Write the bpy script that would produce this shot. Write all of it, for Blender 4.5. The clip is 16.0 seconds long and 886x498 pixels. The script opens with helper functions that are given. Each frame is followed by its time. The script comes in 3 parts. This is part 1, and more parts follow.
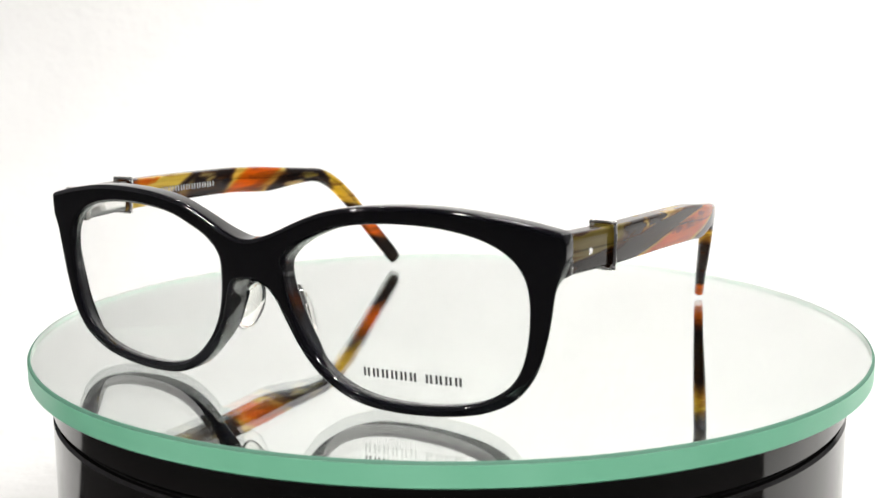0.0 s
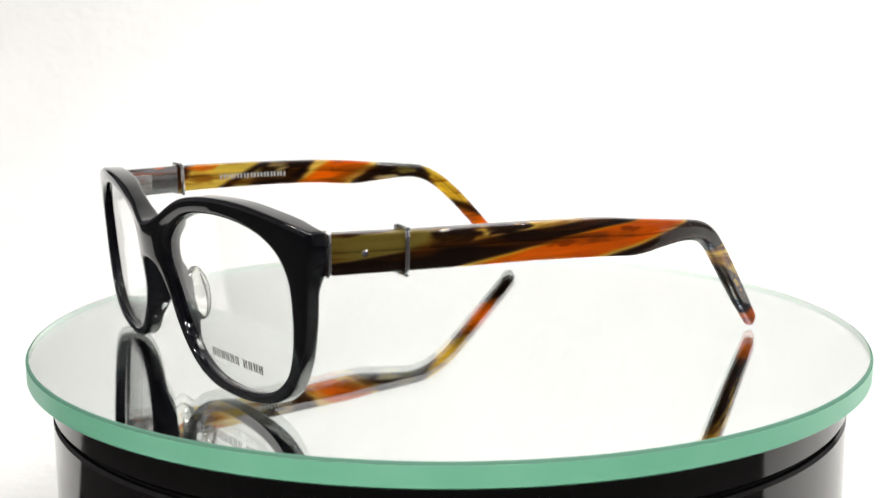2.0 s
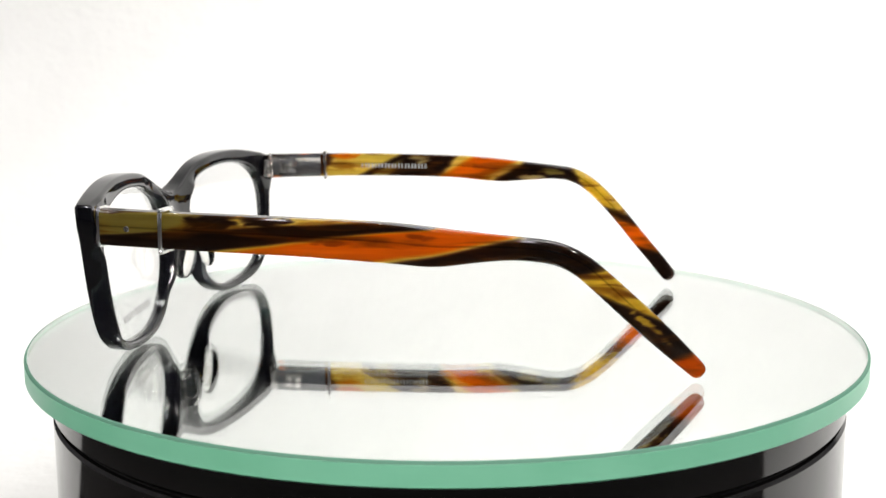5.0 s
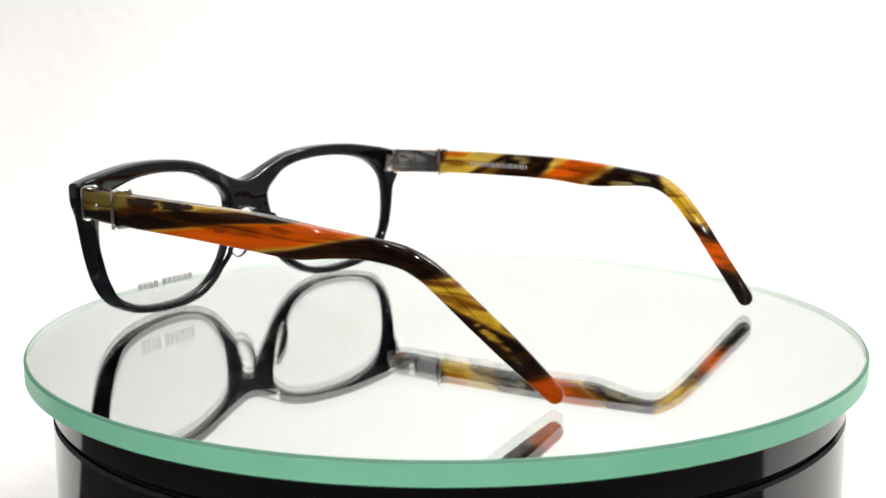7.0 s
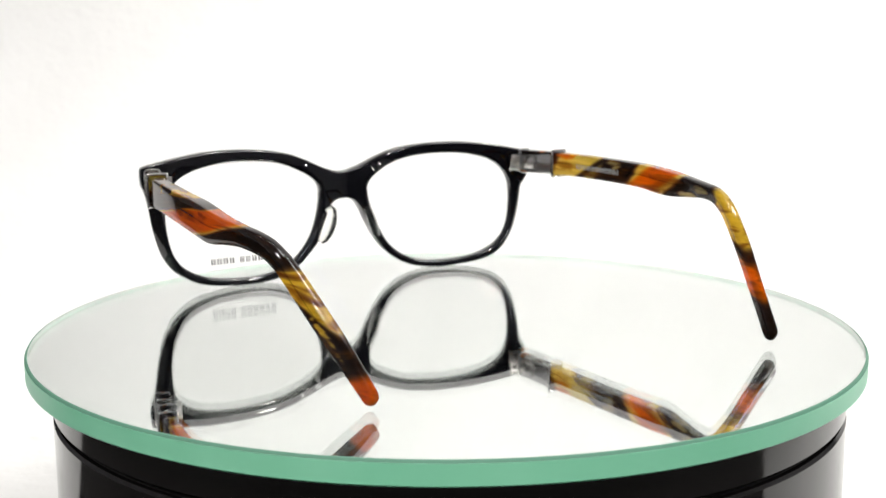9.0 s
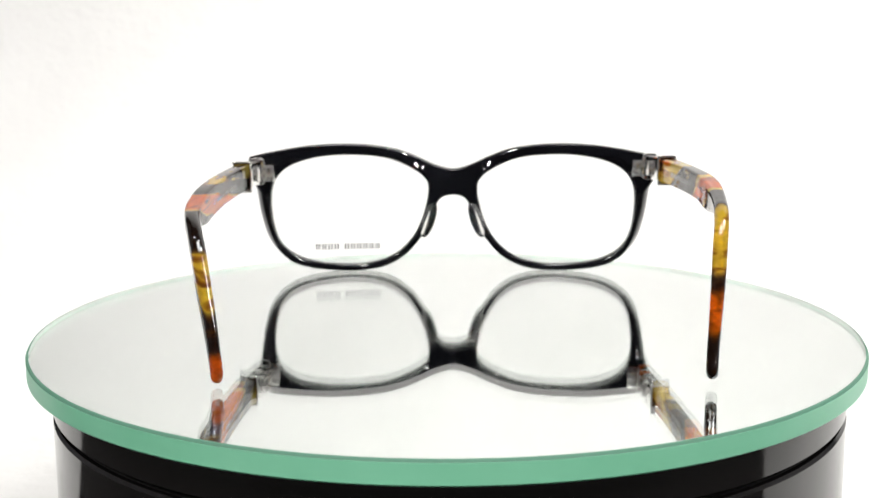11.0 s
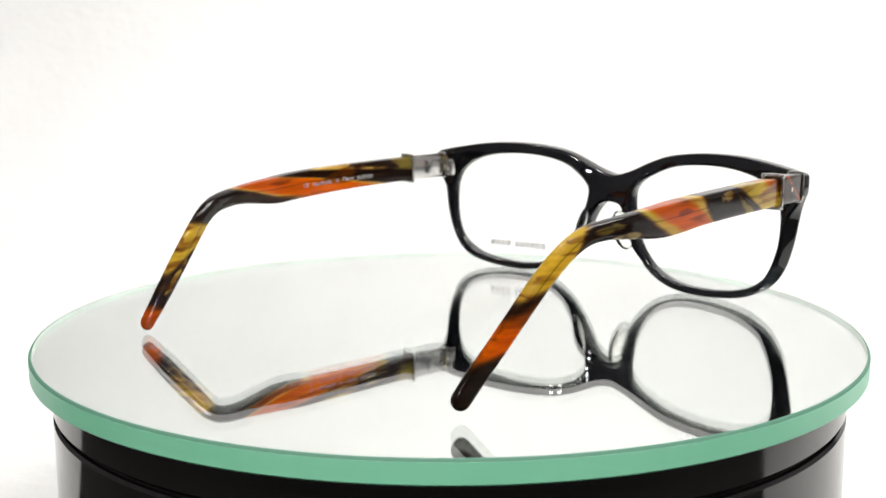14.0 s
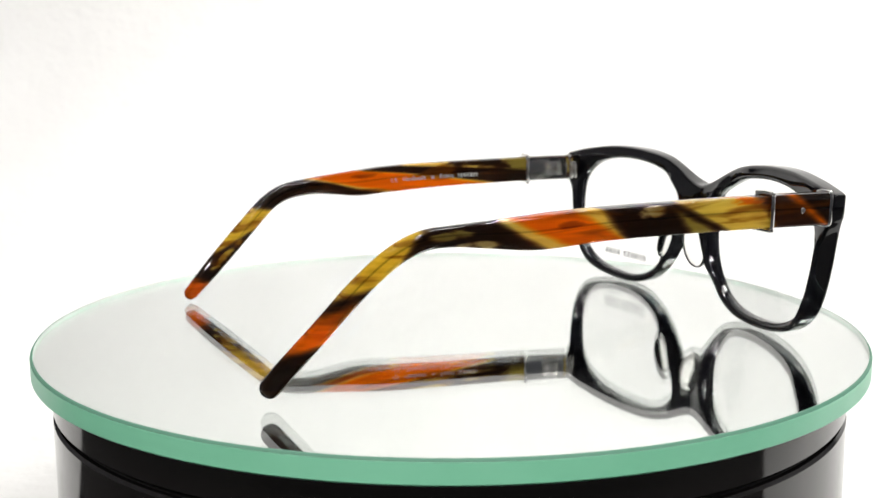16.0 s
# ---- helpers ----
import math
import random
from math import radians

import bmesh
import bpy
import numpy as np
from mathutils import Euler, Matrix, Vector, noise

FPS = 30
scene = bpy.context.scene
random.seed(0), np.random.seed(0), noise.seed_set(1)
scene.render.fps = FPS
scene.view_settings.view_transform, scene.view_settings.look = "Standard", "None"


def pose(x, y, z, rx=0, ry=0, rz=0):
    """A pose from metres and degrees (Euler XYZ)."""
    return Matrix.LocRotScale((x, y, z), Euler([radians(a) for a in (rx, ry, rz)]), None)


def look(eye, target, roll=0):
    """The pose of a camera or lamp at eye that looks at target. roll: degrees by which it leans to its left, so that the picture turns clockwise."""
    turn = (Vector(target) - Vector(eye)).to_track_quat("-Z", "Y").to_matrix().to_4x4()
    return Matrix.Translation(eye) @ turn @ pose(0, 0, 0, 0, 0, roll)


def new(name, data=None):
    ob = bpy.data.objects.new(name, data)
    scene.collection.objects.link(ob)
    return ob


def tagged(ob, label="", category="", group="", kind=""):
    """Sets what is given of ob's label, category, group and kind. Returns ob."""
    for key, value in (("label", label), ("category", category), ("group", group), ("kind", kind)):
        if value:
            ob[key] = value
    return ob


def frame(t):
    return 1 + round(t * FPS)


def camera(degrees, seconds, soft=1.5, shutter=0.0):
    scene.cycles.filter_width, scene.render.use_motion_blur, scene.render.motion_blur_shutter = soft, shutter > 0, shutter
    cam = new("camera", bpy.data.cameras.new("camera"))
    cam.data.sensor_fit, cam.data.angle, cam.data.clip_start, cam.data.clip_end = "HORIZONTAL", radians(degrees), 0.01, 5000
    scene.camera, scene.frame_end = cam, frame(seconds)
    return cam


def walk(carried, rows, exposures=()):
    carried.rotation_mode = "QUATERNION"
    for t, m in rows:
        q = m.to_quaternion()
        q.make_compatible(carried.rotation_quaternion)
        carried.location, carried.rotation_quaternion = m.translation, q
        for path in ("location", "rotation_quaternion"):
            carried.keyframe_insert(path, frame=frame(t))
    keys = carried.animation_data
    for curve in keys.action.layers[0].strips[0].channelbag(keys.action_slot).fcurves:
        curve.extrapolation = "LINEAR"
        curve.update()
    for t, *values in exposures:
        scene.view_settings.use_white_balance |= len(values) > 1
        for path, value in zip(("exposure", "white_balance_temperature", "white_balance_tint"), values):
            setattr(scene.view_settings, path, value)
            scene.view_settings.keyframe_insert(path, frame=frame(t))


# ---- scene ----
SECONDS = 16.0
DISC_TOP = 0.060          # height of the mirror disc's upper face over the table
cam = camera(43.5, SECONDS, soft=1.5)
EYE = pose(0.0, -0.280, DISC_TOP + 0.06615, 90 - 9.613, 0, 0.305) @ pose(0, 0, 0, 0, 0, -0.17)
walk(cam, [(0.0, EYE), (SECONDS, EYE)])
cam.data.dof.use_dof, cam.data.dof.focus_distance, cam.data.dof.aperture_fstop = True, 0.240, 32.0

# ---- world and light: small lamps over a white sweep, in a dim room ----
world = bpy.data.worlds.new("room_air")
scene.world = world
world.use_nodes = True
world.node_tree.nodes["Background"].inputs[0].default_value = (1.0, 0.97, 0.93, 1)
world.node_tree.nodes["Background"].inputs[1].default_value = 0.05
scene.view_settings.exposure = 0.0


def area_lamp(name, eye, target, size, power, color=(1, 1, 1), shape="SQUARE", size_y=0.0):
    data = bpy.data.lights.new(name, "AREA")
    data.shape, data.size, data.energy, data.color = shape, size, power, color
    if size_y:
        data.size_y = size_y
    ob = new(name, data)
    ob.matrix_world = look(eye, target)
    return ob


area_lamp("backdrop_lamp", (0.50, 0.16, 0.98), (0.29, 0.52, 0.22), 0.5, 4.6, (1.0, 0.985, 0.95), "RECTANGLE", 0.16)
area_lamp("overhead_lamp", (0.0, 0.05, 1.25), (0.0, 0.0, 0.0), 0.16, 2.2, (1.0, 0.98, 0.95))
for lx, ly, lz, power in ((-0.56, -0.30, 0.48, 0.9), (-0.26, -0.44, 0.50, 1.2), (-0.02, -0.46, 0.52, 1.4), (0.24, -0.44, 0.52, 1.4), (0.54, -0.30, 0.50, 1.1)):
    area_lamp("led_lamp", (lx, ly, lz), (0, 0, 0.08), 0.036, power, (1.0, 0.97, 0.93), "DISK")
for k in range(8):                      # a row of small lamps overhead, behind the turntable
    area_lamp("strip_lamp", (-0.42 + 0.12 * k, 0.10, 0.67), (0, 0, 0.08), 0.022, 0.22 + 0.02 * k, (1.0, 0.97, 0.93), "DISK")


# ---- materials ----
def material(name):
    m = bpy.data.materials.new(name)
    m.use_nodes = True
    n, l = m.node_tree.nodes, m.node_tree.links
    return m, n, l, n["Principled BSDF"]


def put(node, **values):
    for key, value in values.items():
        node.inputs[key.replace("_", " ")].default_value = value


def fine_bump(n, l, bsdf, scale, strength, distance, detail=4.0, coords="Object"):
    tex = n.new("ShaderNodeTexCoord")
    noi = n.new("ShaderNodeTexNoise")
    put(noi, Scale=scale, Detail=detail)
    l.new(tex.outputs[coords], noi.inputs["Vector"])
    bmp = n.new("ShaderNodeBump")
    put(bmp, Strength=strength, Distance=distance)
    l.new(noi.outputs[0], bmp.inputs["Height"])
    l.new(bmp.outputs[0], bsdf.inputs["Normal"])
    return noi


def varied(n, l, bsdf, scale, dark, light, detail=5.0, socket="Base Color"):
    tex = n.new("ShaderNodeTexCoord")
    noi = n.new("ShaderNodeTexNoise")
    put(noi, Scale=scale, Detail=detail)
    ramp = n.new("ShaderNodeValToRGB")
    ramp.color_ramp.elements[0].position, ramp.color_ramp.elements[1].position = 0.3, 0.7
    ramp.color_ramp.elements[0].color, ramp.color_ramp.elements[1].color = (*dark, 1), (*light, 1)
    l.new(tex.outputs["Object"], noi.inputs["Vector"])
    l.new(noi.outputs[0], ramp.inputs[0])
    l.new(ramp.outputs[0], bsdf.inputs[socket])


def cloth_white():
    m, n, l, b = material("white_backdrop_cloth")
    put(b, Roughness=0.9)
    varied(n, l, b, 9.0, (0.79, 0.79, 0.785), (0.84, 0.84, 0.835), 6.0)
    fine_bump(n, l, b, 14.0, 0.5, 0.01, 6.0)
    return m


def black_acetate():
    m, n, l, b = material("black_acetate")
    put(b, Base_Color=(0.002, 0.002, 0.003, 1), Roughness=0.05, IOR=1.5)
    varied(n, l, b, 300.0, (0.02, 0.02, 0.02), (0.06, 0.06, 0.06), 3.0, "Roughness")
    fine_bump(n, l, b, 160.0, 0.03, 0.0002, 2.0)
    return m


DEEPEST = 7.0
DARK, BROWN = (0.013, 0.0055, 0.003), (0.035, 0.011, 0.004)
ORANGE, YELLOW, OLIVE = (0.84, 0.14, 0.0015), (0.86, 0.65, 0.10), (0.30, 0.23, 0.045)
CREAM, AMBER, RUST, MAHOGANY = (0.66, 0.52, 0.17), (0.84, 0.55, 0.04), (0.50, 0.075, 0.002), (0.30, 0.05, 0.002)


def striped_acetate(name, base, layers):
    """Laminated acetate, laid down layer by layer from the hinge to the tip, in millimetres along the temple and up
    from its middle.
    A layer of three covers all beyond a slanting edge (place at mid height, slant, colour); a layer of five is a loose
    flake, once a painted reflection (place, height, half length, half height, colour)."""
    m, n, l, b = material(name)
    put(b, Roughness=0.07, IOR=1.5)
    uv = n.new("ShaderNodeUVMap")
    uv.uv_map = "run"
    sep = n.new("ShaderNodeSeparateXYZ")
    l.new(uv.outputs[0], sep.inputs[0])
    tex = n.new("ShaderNodeTexCoord")

    def noise(scale, place=(0, 0, 0), detail=1.5, distortion=0.6):
        mapping = n.new("ShaderNodeMapping")
        mapping.inputs["Scale"].default_value, mapping.inputs["Location"].default_value = scale, place
        l.new(tex.outputs["Object"], mapping.inputs["Vector"])
        k = n.new("ShaderNodeTexNoise")
        put(k, Scale=1.0, Detail=detail, Roughness=0.45, Distortion=distortion)
        l.new(mapping.outputs[0], k.inputs["Vector"])
        return k.outputs[0]

    def calc(op, *values):
        k = n.new("ShaderNodeMath")
        k.operation = op
        for i, v in enumerate(values):
            if isinstance(v, (int, float)):
                k.inputs[i].default_value = v
            else:
                l.new(v, k.inputs[i])
        return k.outputs[0]

    def ease(value, low, high):
        k = n.new("ShaderNodeMapRange")
        k.interpolation_type = "SMOOTHSTEP"
        k.inputs[1].default_value, k.inputs[2].default_value = low, high
        l.new(value, k.inputs[0])
        return k.outputs[0]

    def blend(fac, under, over, kind="MIX"):
        k = n.new("ShaderNodeMix")
        k.data_type, k.blend_type = "RGBA", kind
        for i, v in ((0, fac), (6, under), (7, over)):
            if isinstance(v, tuple):
                k.inputs[i].default_value = (*v, 1)
            elif isinstance(v, float):
                k.inputs[i].default_value = v
            else:
                l.new(v, k.inputs[i])
        return k.outputs[2]

    drift = calc("SUBTRACT", noise((90, 60, 150)), 0.5)
    feather = calc("SUBTRACT", noise((350, 70, 800), (2.0, 5.0, 1.0), 3.0), 0.5)
    along = calc("MULTIPLY_ADD", sep.outputs[0], 140.0, calc("MULTIPLY_ADD", drift, 3.4, calc("MULTIPLY", feather, 2.6)))
    high = calc("MULTIPLY_ADD", sep.outputs[1], 14.0, calc("MULTIPLY_ADD", drift, 1.3, calc("MULTIPLY", feather, 0.5)))
    flaky = calc("SUBTRACT", noise((260, 130, 420), (8.0, 1.0, 4.0), 2.5, 1.0), 0.5)
    def dye(tone):
        """How much of each colour a layer swallows, 0 to 1."""
        return tuple(-math.log(max(v, 0.0011)) / DEEPEST for v in tone)

    colour = dye(base)
    for layer in layers:
        tone = dye(layer[-1])
        if len(layer) == 3:
            place, slant, _ = layer
            soft = 1.3 + 0.22 * abs(slant)
            cover = ease(calc("MULTIPLY_ADD", high, -slant, along), place - soft, place + soft)
        else:
            place, up, half_long, half_high, _ = layer
            dx = calc("DIVIDE", calc("SUBTRACT", along, place), half_long)
            dy = calc("DIVIDE", calc("SUBTRACT", high, up), half_high)
            near = calc("MULTIPLY_ADD", flaky, 5.0, calc("MULTIPLY_ADD", dx, dx, calc("MULTIPLY", dy, dy)))
            cover = calc("MULTIPLY", ease(calc("MULTIPLY_ADD", near, -1.0, 1.5), -0.3, 1.4), 0.92)
        colour = blend(cover, colour, tone)
    # brown smoke drifting through the sheet
    smoke = calc("MULTIPLY", ease(noise((170, 38, 300), (3.1, 7.7, 1.9), 2.5, 1.0), 0.48, 0.72), 0.75)
    colour = blend(smoke, colour, dye((0.10, 0.026, 0.0022)))
    parts = n.new("ShaderNodeSeparateColor")
    l.new(colour, parts.inputs[0])
    clear_dye = n.new("ShaderNodeCombineColor")
    for i in range(3):
        l.new(calc("POWER", math.exp(-DEEPEST), parts.outputs[i]), clear_dye.inputs[i])
    colour = clear_dye.outputs[0]
    # the line of the steel core in the middle of the sheet
    core = ease(calc("ABSOLUTE", calc("SUBTRACT", sep.outputs[1], 0.03)), 0.006, 0.022)
    pale = n.new("ShaderNodeCombineColor")
    for i in range(3):
        l.new(core, pale.inputs[i])
    colour = blend(calc("MULTIPLY", ease(calc("MULTIPLY", sep.outputs[0], -1.0), -0.86, -0.80), 0.5), colour, pale.outputs[0], "MULTIPLY")
    # fine streaks that follow the length
    sr = n.new("ShaderNodeValToRGB")
    sr.color_ramp.elements[0].position, sr.color_ramp.elements[1].position = 0.32, 0.62
    sr.color_ramp.elements[0].color, sr.color_ramp.elements[1].color = (0.66, 0.60, 0.52, 1), (1, 1, 1, 1)
    l.new(noise((500, 40, 900), (0, 0, 0), 4.0, 0.0), sr.inputs[0])
    colour = blend(0.7, colour, sr.outputs[0], "MULTIPLY")
    l.new(colour, b.inputs["Base Color"])
    # the sheet lets light through
    thin = n.new("ShaderNodeBsdfTranslucent")
    bright = n.new("ShaderNodeGamma")
    bright.inputs[1].default_value = 0.74
    l.new(colour, bright.inputs[0])
    l.new(bright.outputs[0], thin.inputs[0])
    both = n.new("ShaderNodeMixShader")
    both.inputs[0].default_value = 0.66
    l.new(b.outputs[0], both.inputs[1])
    l.new(thin.outputs[0], both.inputs[2])
    gloss = n.new("ShaderNodeBsdfGlossy")
    put(gloss, Roughness=0.05)
    fr = n.new("ShaderNodeFresnel")
    fr.inputs[0].default_value = 1.48
    coat = n.new("ShaderNodeMixShader")
    l.new(fr.outputs[0], coat.inputs[0])
    l.new(both.outputs[0], coat.inputs[1])
    l.new(gloss.outputs[0], coat.inputs[2])
    put(b, Specular_IOR_Level=0.0)
    l.new(coat.outputs[0], n["Material Output"].inputs[0])
    return m


def polished_steel():
    m, n, l, b = material("polished_steel")
    put(b, Base_Color=(0.86, 0.85, 0.83, 1), Metallic=1.0, Roughness=0.1)
    varied(n, l, b, 900.0, (0.06, 0.06, 0.06), (0.12, 0.12, 0.12), 3.0, "Roughness")
    return m


def satin_steel():
    m, n, l, b = material("satin_steel")
    put(b, Base_Color=(0.82, 0.80, 0.77, 1), Metallic=1.0, Roughness=0.3)
    varied(n, l, b, 700.0, (0.14, 0.14, 0.14), (0.24, 0.24, 0.24), 3.0, "Roughness")
    return m


def clear(name, tint, ior, rough=0.0):
    m, n, l, b = material(name)
    put(b, Base_Color=(*tint, 1), Roughness=rough, IOR=ior, Transmission_Weight=1.0)
    return m


def silvering():
    m, n, l, b = material("mirror_silvering")
    put(b, Base_Color=(0.966, 0.998, 0.976, 1), Metallic=1.0, Roughness=0.0)
    return m


def ground_edge():
    m, n, l, b = material("ground_green_glass_edge")
    put(b, Roughness=0.35, IOR=1.5)
    varied(n, l, b, 60.0, (0.25, 0.70, 0.455), (0.30, 0.76, 0.515), 3.0)
    fine_bump(n, l, b, 900.0, 0.08, 0.0002)
    through_light = n.new("ShaderNodeBsdfTranslucent")
    through_light.inputs[0].default_value = (0.45, 0.66, 0.56, 1)
    both = n.new("ShaderNodeMixShader")
    both.inputs[0].default_value = 0.15
    l.new(b.outputs[0], both.inputs[1])
    l.new(through_light.outputs[0], both.inputs[2])
    l.new(both.outputs[0], n["Material Output"].inputs[0])
    return m


def glass_chamfer():
    m, n, l, b = material("glass_chamfer")
    put(b, Base_Color=(0.09, 0.22, 0.155, 1), Roughness=0.5, IOR=1.3)
    return m


def black_lacquer():
    m, n, l, b = material("black_lacquer")
    put(b, Base_Color=(0.003, 0.0025, 0.0025, 1), Roughness=0.06, IOR=1.5)
    varied(n, l, b, 120.0, (0.07, 0.07, 0.07), (0.12, 0.12, 0.12), 4.0, "Roughness")
    fine_bump(n, l, b, 400.0, 0.04, 0.0002)
    return m


def plain(name, color, rough):
    m, n, l, b = material(name)
    put(b, Roughness=rough)
    varied(n, l, b, 8.0, tuple(c * 0.9 for c in color), tuple(min(1, c * 1.06) for c in color))
    return m


def frosted_wall():
    m, n, l, b = material("frosted_green_glass_wall")
    put(b, Roughness=0.7)
    varied(n, l, b, 60.0, (0.27, 0.31, 0.29), (0.33, 0.37, 0.35), 3.0)
    return m


CLOTH, BLACK, STEEL, SATIN = cloth_white(), black_acetate(), polished_steel(), satin_steel()
LENS = clear("clear_demo_lens", (0.985, 0.99, 0.985), 1.42)
PAD = clear("clear_nose_pad", (0.97, 0.965, 0.93), 1.47, 0.05)
GLASS = clear("clear_float_glass", (0.989, 1.0, 0.994), 1.52)
SILVER, EDGE, CHAMFER, LACQUER = silvering(), ground_edge(), glass_chamfer(), black_lacquer()
PRINT = plain("dark_grey_print", (0.012, 0.012, 0.013), 0.6)
FOIL = plain("pale_silver_print", (0.36, 0.36, 0.35), 0.4)
TABLE = plain("dark_grey_table", (0.028, 0.026, 0.026), 0.6)
WALL = plain("dim_room_wall", (0.19, 0.20, 0.225), 0.9)
PAINT = plain("white_bounce_paint", (0.70, 0.70, 0.72), 0.9)
GAP = plain("dull_black_gap", (0.004, 0.004, 0.004), 0.8)
ACETATE_L = striped_acetate("striped_acetate_olive_dark_orange", OLIVE, [
    # the flake at 4 paints in the dark reflection along the rounded top edge
    (4, 3.9, 7.0, 0.8, BROWN), (24, 0.0, YELLOW), (26, 2.4, 5.0, 2.0, DARK), (37.2, 3.1, 4.4, 1.1, DARK),
    (19, 10.0, DARK), (47.3, 6.0, AMBER), (50, 5.6, ORANGE), (69.5, 2.0, 3.0, 0.6, MAHOGANY), (52, -0.6, 4.0, 0.6, MAHOGANY),
    (76.5, 4.5, YELLOW), (79.5, 4.2, DARK), (104.5, 0.8, AMBER), (116, 3.2, DARK), (122, -0.2, 5.0, 0.9, AMBER), (131.5, 0.6, RUST)])
ACETATE_R = striped_acetate("striped_acetate_brown_yellow_orange", DARK, [
    (5.5, 1.4, ORANGE), (8.8, 1.5, BROWN), (19.3, 0.8, YELLOW), (24.5, 2.8, 3.6, 0.8, ORANGE), (36.3, 2.0, DARK), (39.0, 2.0, OLIVE),
    (41.5, 0.8, DARK), (48.5, 1.9, 2.8, 1.3, CREAM), (57.0, 0.9, YELLOW), (60, 1.6, ORANGE), (67, 0.9, 2.6, 0.7, MAHOGANY), (73, 1.9, YELLOW),
    (77.5, 1.6, DARK), (85, -1.9, 4.0, 0.8, CREAM), (91, 0.4, 3.4, 0.9, OLIVE), (99, -1.5, AMBER),
    (113.5, 1.7, DARK), (117, 1.7, ORANGE), (128.3, 1.6, DARK)])


# ---- mesh tools ----
def mesh_object(name, bm, mat, parent=None, label="", smooth=True):
    bmesh.ops.recalc_face_normals(bm, faces=bm.faces[:])
    for e in bm.edges:
        if len(e.link_faces) == 2 and e.calc_face_angle() > 0.6:
            e.smooth = False
    me = bpy.data.meshes.new(name)
    bm.to_mesh(me)
    bm.free()
    for p in me.polygons:
        p.use_smooth = smooth
    me.materials.append(mat)
    ob = new(name, me)
    if parent:
        ob.parent = parent
    return tagged(ob, label)


def part(name, bm, mat, parent, label="", smooth=True):
    return mesh_object(name, bm, mat, parent, label, smooth)


def lathe(profile, steps=192, closed=True):
    """Turn (radius, height) points about the upright axis."""
    bm = bmesh.new()
    rings = []
    for r, z in profile:
        if r <= 1e-7:
            rings.append([bm.verts.new((0, 0, z))])
        else:
            rings.append([bm.verts.new((r * math.cos(2 * math.pi * i / steps), r * math.sin(2 * math.pi * i / steps), z)) for i in range(steps)])
    pairs = list(zip(rings, rings[1:])) + ([(rings[-1], rings[0])] if closed else [])
    for a, c in pairs:
        for i in range(steps):
            j = (i + 1) % steps
            if len(a) == 1 and len(c) == 1:
                break
            if len(a) == 1:
                bm.faces.new((a[0], c[i], c[j]))
            elif len(c) == 1:
                bm.faces.new((a[i], a[j], c[0]))
            else:
                bm.faces.new((a[i], a[j], c[j], c[i]))
    return bm


def box(cx, cy, cz, sx, sy, sz, bevel=0.0, turn=None):
    own = bmesh.new()
    bmesh.ops.create_cube(own, size=1.0)
    bmesh.ops.scale(own, vec=(sx, sy, sz), verts=own.verts[:])
    if bevel:
        bmesh.ops.bevel(own, geom=own.edges[:], offset=bevel, segments=2, profile=0.6, affect="EDGES")
    if turn is not None:
        bmesh.ops.transform(own, matrix=turn, verts=own.verts[:])
    bmesh.ops.translate(own, vec=(cx, cy, cz), verts=own.verts[:])
    return own


def curve_through(points, per=6, ahead=None, behind=None):
    """A smooth line through the points (Catmull-Rom)."""
    pts = [np.array(p, float) for p in points]
    first = np.array(behind, float) if behind is not None else 2 * pts[0] - pts[1]
    last = np.array(ahead, float) if ahead is not None else 2 * pts[-1] - pts[-2]
    ext = [first, *pts, last]
    out = []
    for i in range(1, len(ext) - 2):
        p0, p1, p2, p3 = ext[i - 1:i + 3]
        for k in range(per):
            t = k / per
            out.append(0.5 * (2 * p1 + (p2 - p0) * t + (2 * p0 - 5 * p1 + 4 * p2 - p3) * t * t + (3 * p1 - p0 - 3 * p2 + p3) * t ** 3))
    out.append(pts[-1])
    return out


def loop_curve(points, per=6):
    n = len(points)
    out = []
    for i in range(n):
        seg = curve_through([points[i], points[(i + 1) % n]], per, points[(i + 2) % n], points[i - 1])
        out += seg[:-1]
    return out


def moved_in(loop, d):
    """The closed loop, offset by d to its left side."""
    n, out = len(loop), []
    for i in range(n):
        t = loop[(i + 1) % n] - loop[i - 1]
        t = t / (np.linalg.norm(t) + 1e-12)
        out.append(loop[i] + d * np.array((-t[1], t[0])))
    return out


# ---- the setting ----
def backdrop():
    """White seamless sweep: table, curve and rear wall in one sheet."""
    prof = [(0.30, 0.0)]
    for k in range(1, 13):
        a = math.pi / 2 * k / 12
        prof.append((0.30 + 0.22 * math.sin(a), 0.22 - 0.22 * math.cos(a)))
    prof += [(0.52, 0.55), (0.52, 1.1)]
    bm = bmesh.new()
    rows = []
    for x in np.linspace(-0.42, 0.74, 45):
        front = max(-0.07, -0.02 - 0.4 * (x + 0.12))          # the sheet's front edge runs askew
        rows.append([bm.verts.new((x, y, z)) for y, z in [(front, 0.0), *prof]])
    for a, c in zip(rows, rows[1:]):
        for i in range(len(prof)):
            bm.faces.new((a[i], a[i + 1], c[i + 1], c[i]))
    ob = mesh_object("backdrop", bm, CLOTH)
    mod = ob.modifiers.new("sheet", "SOLIDIFY")
    mod.thickness = 0.004
    return tagged(ob, "white seamless cloth sweep, softly mottled, behind the turntable", "backdrop", kind="structure")


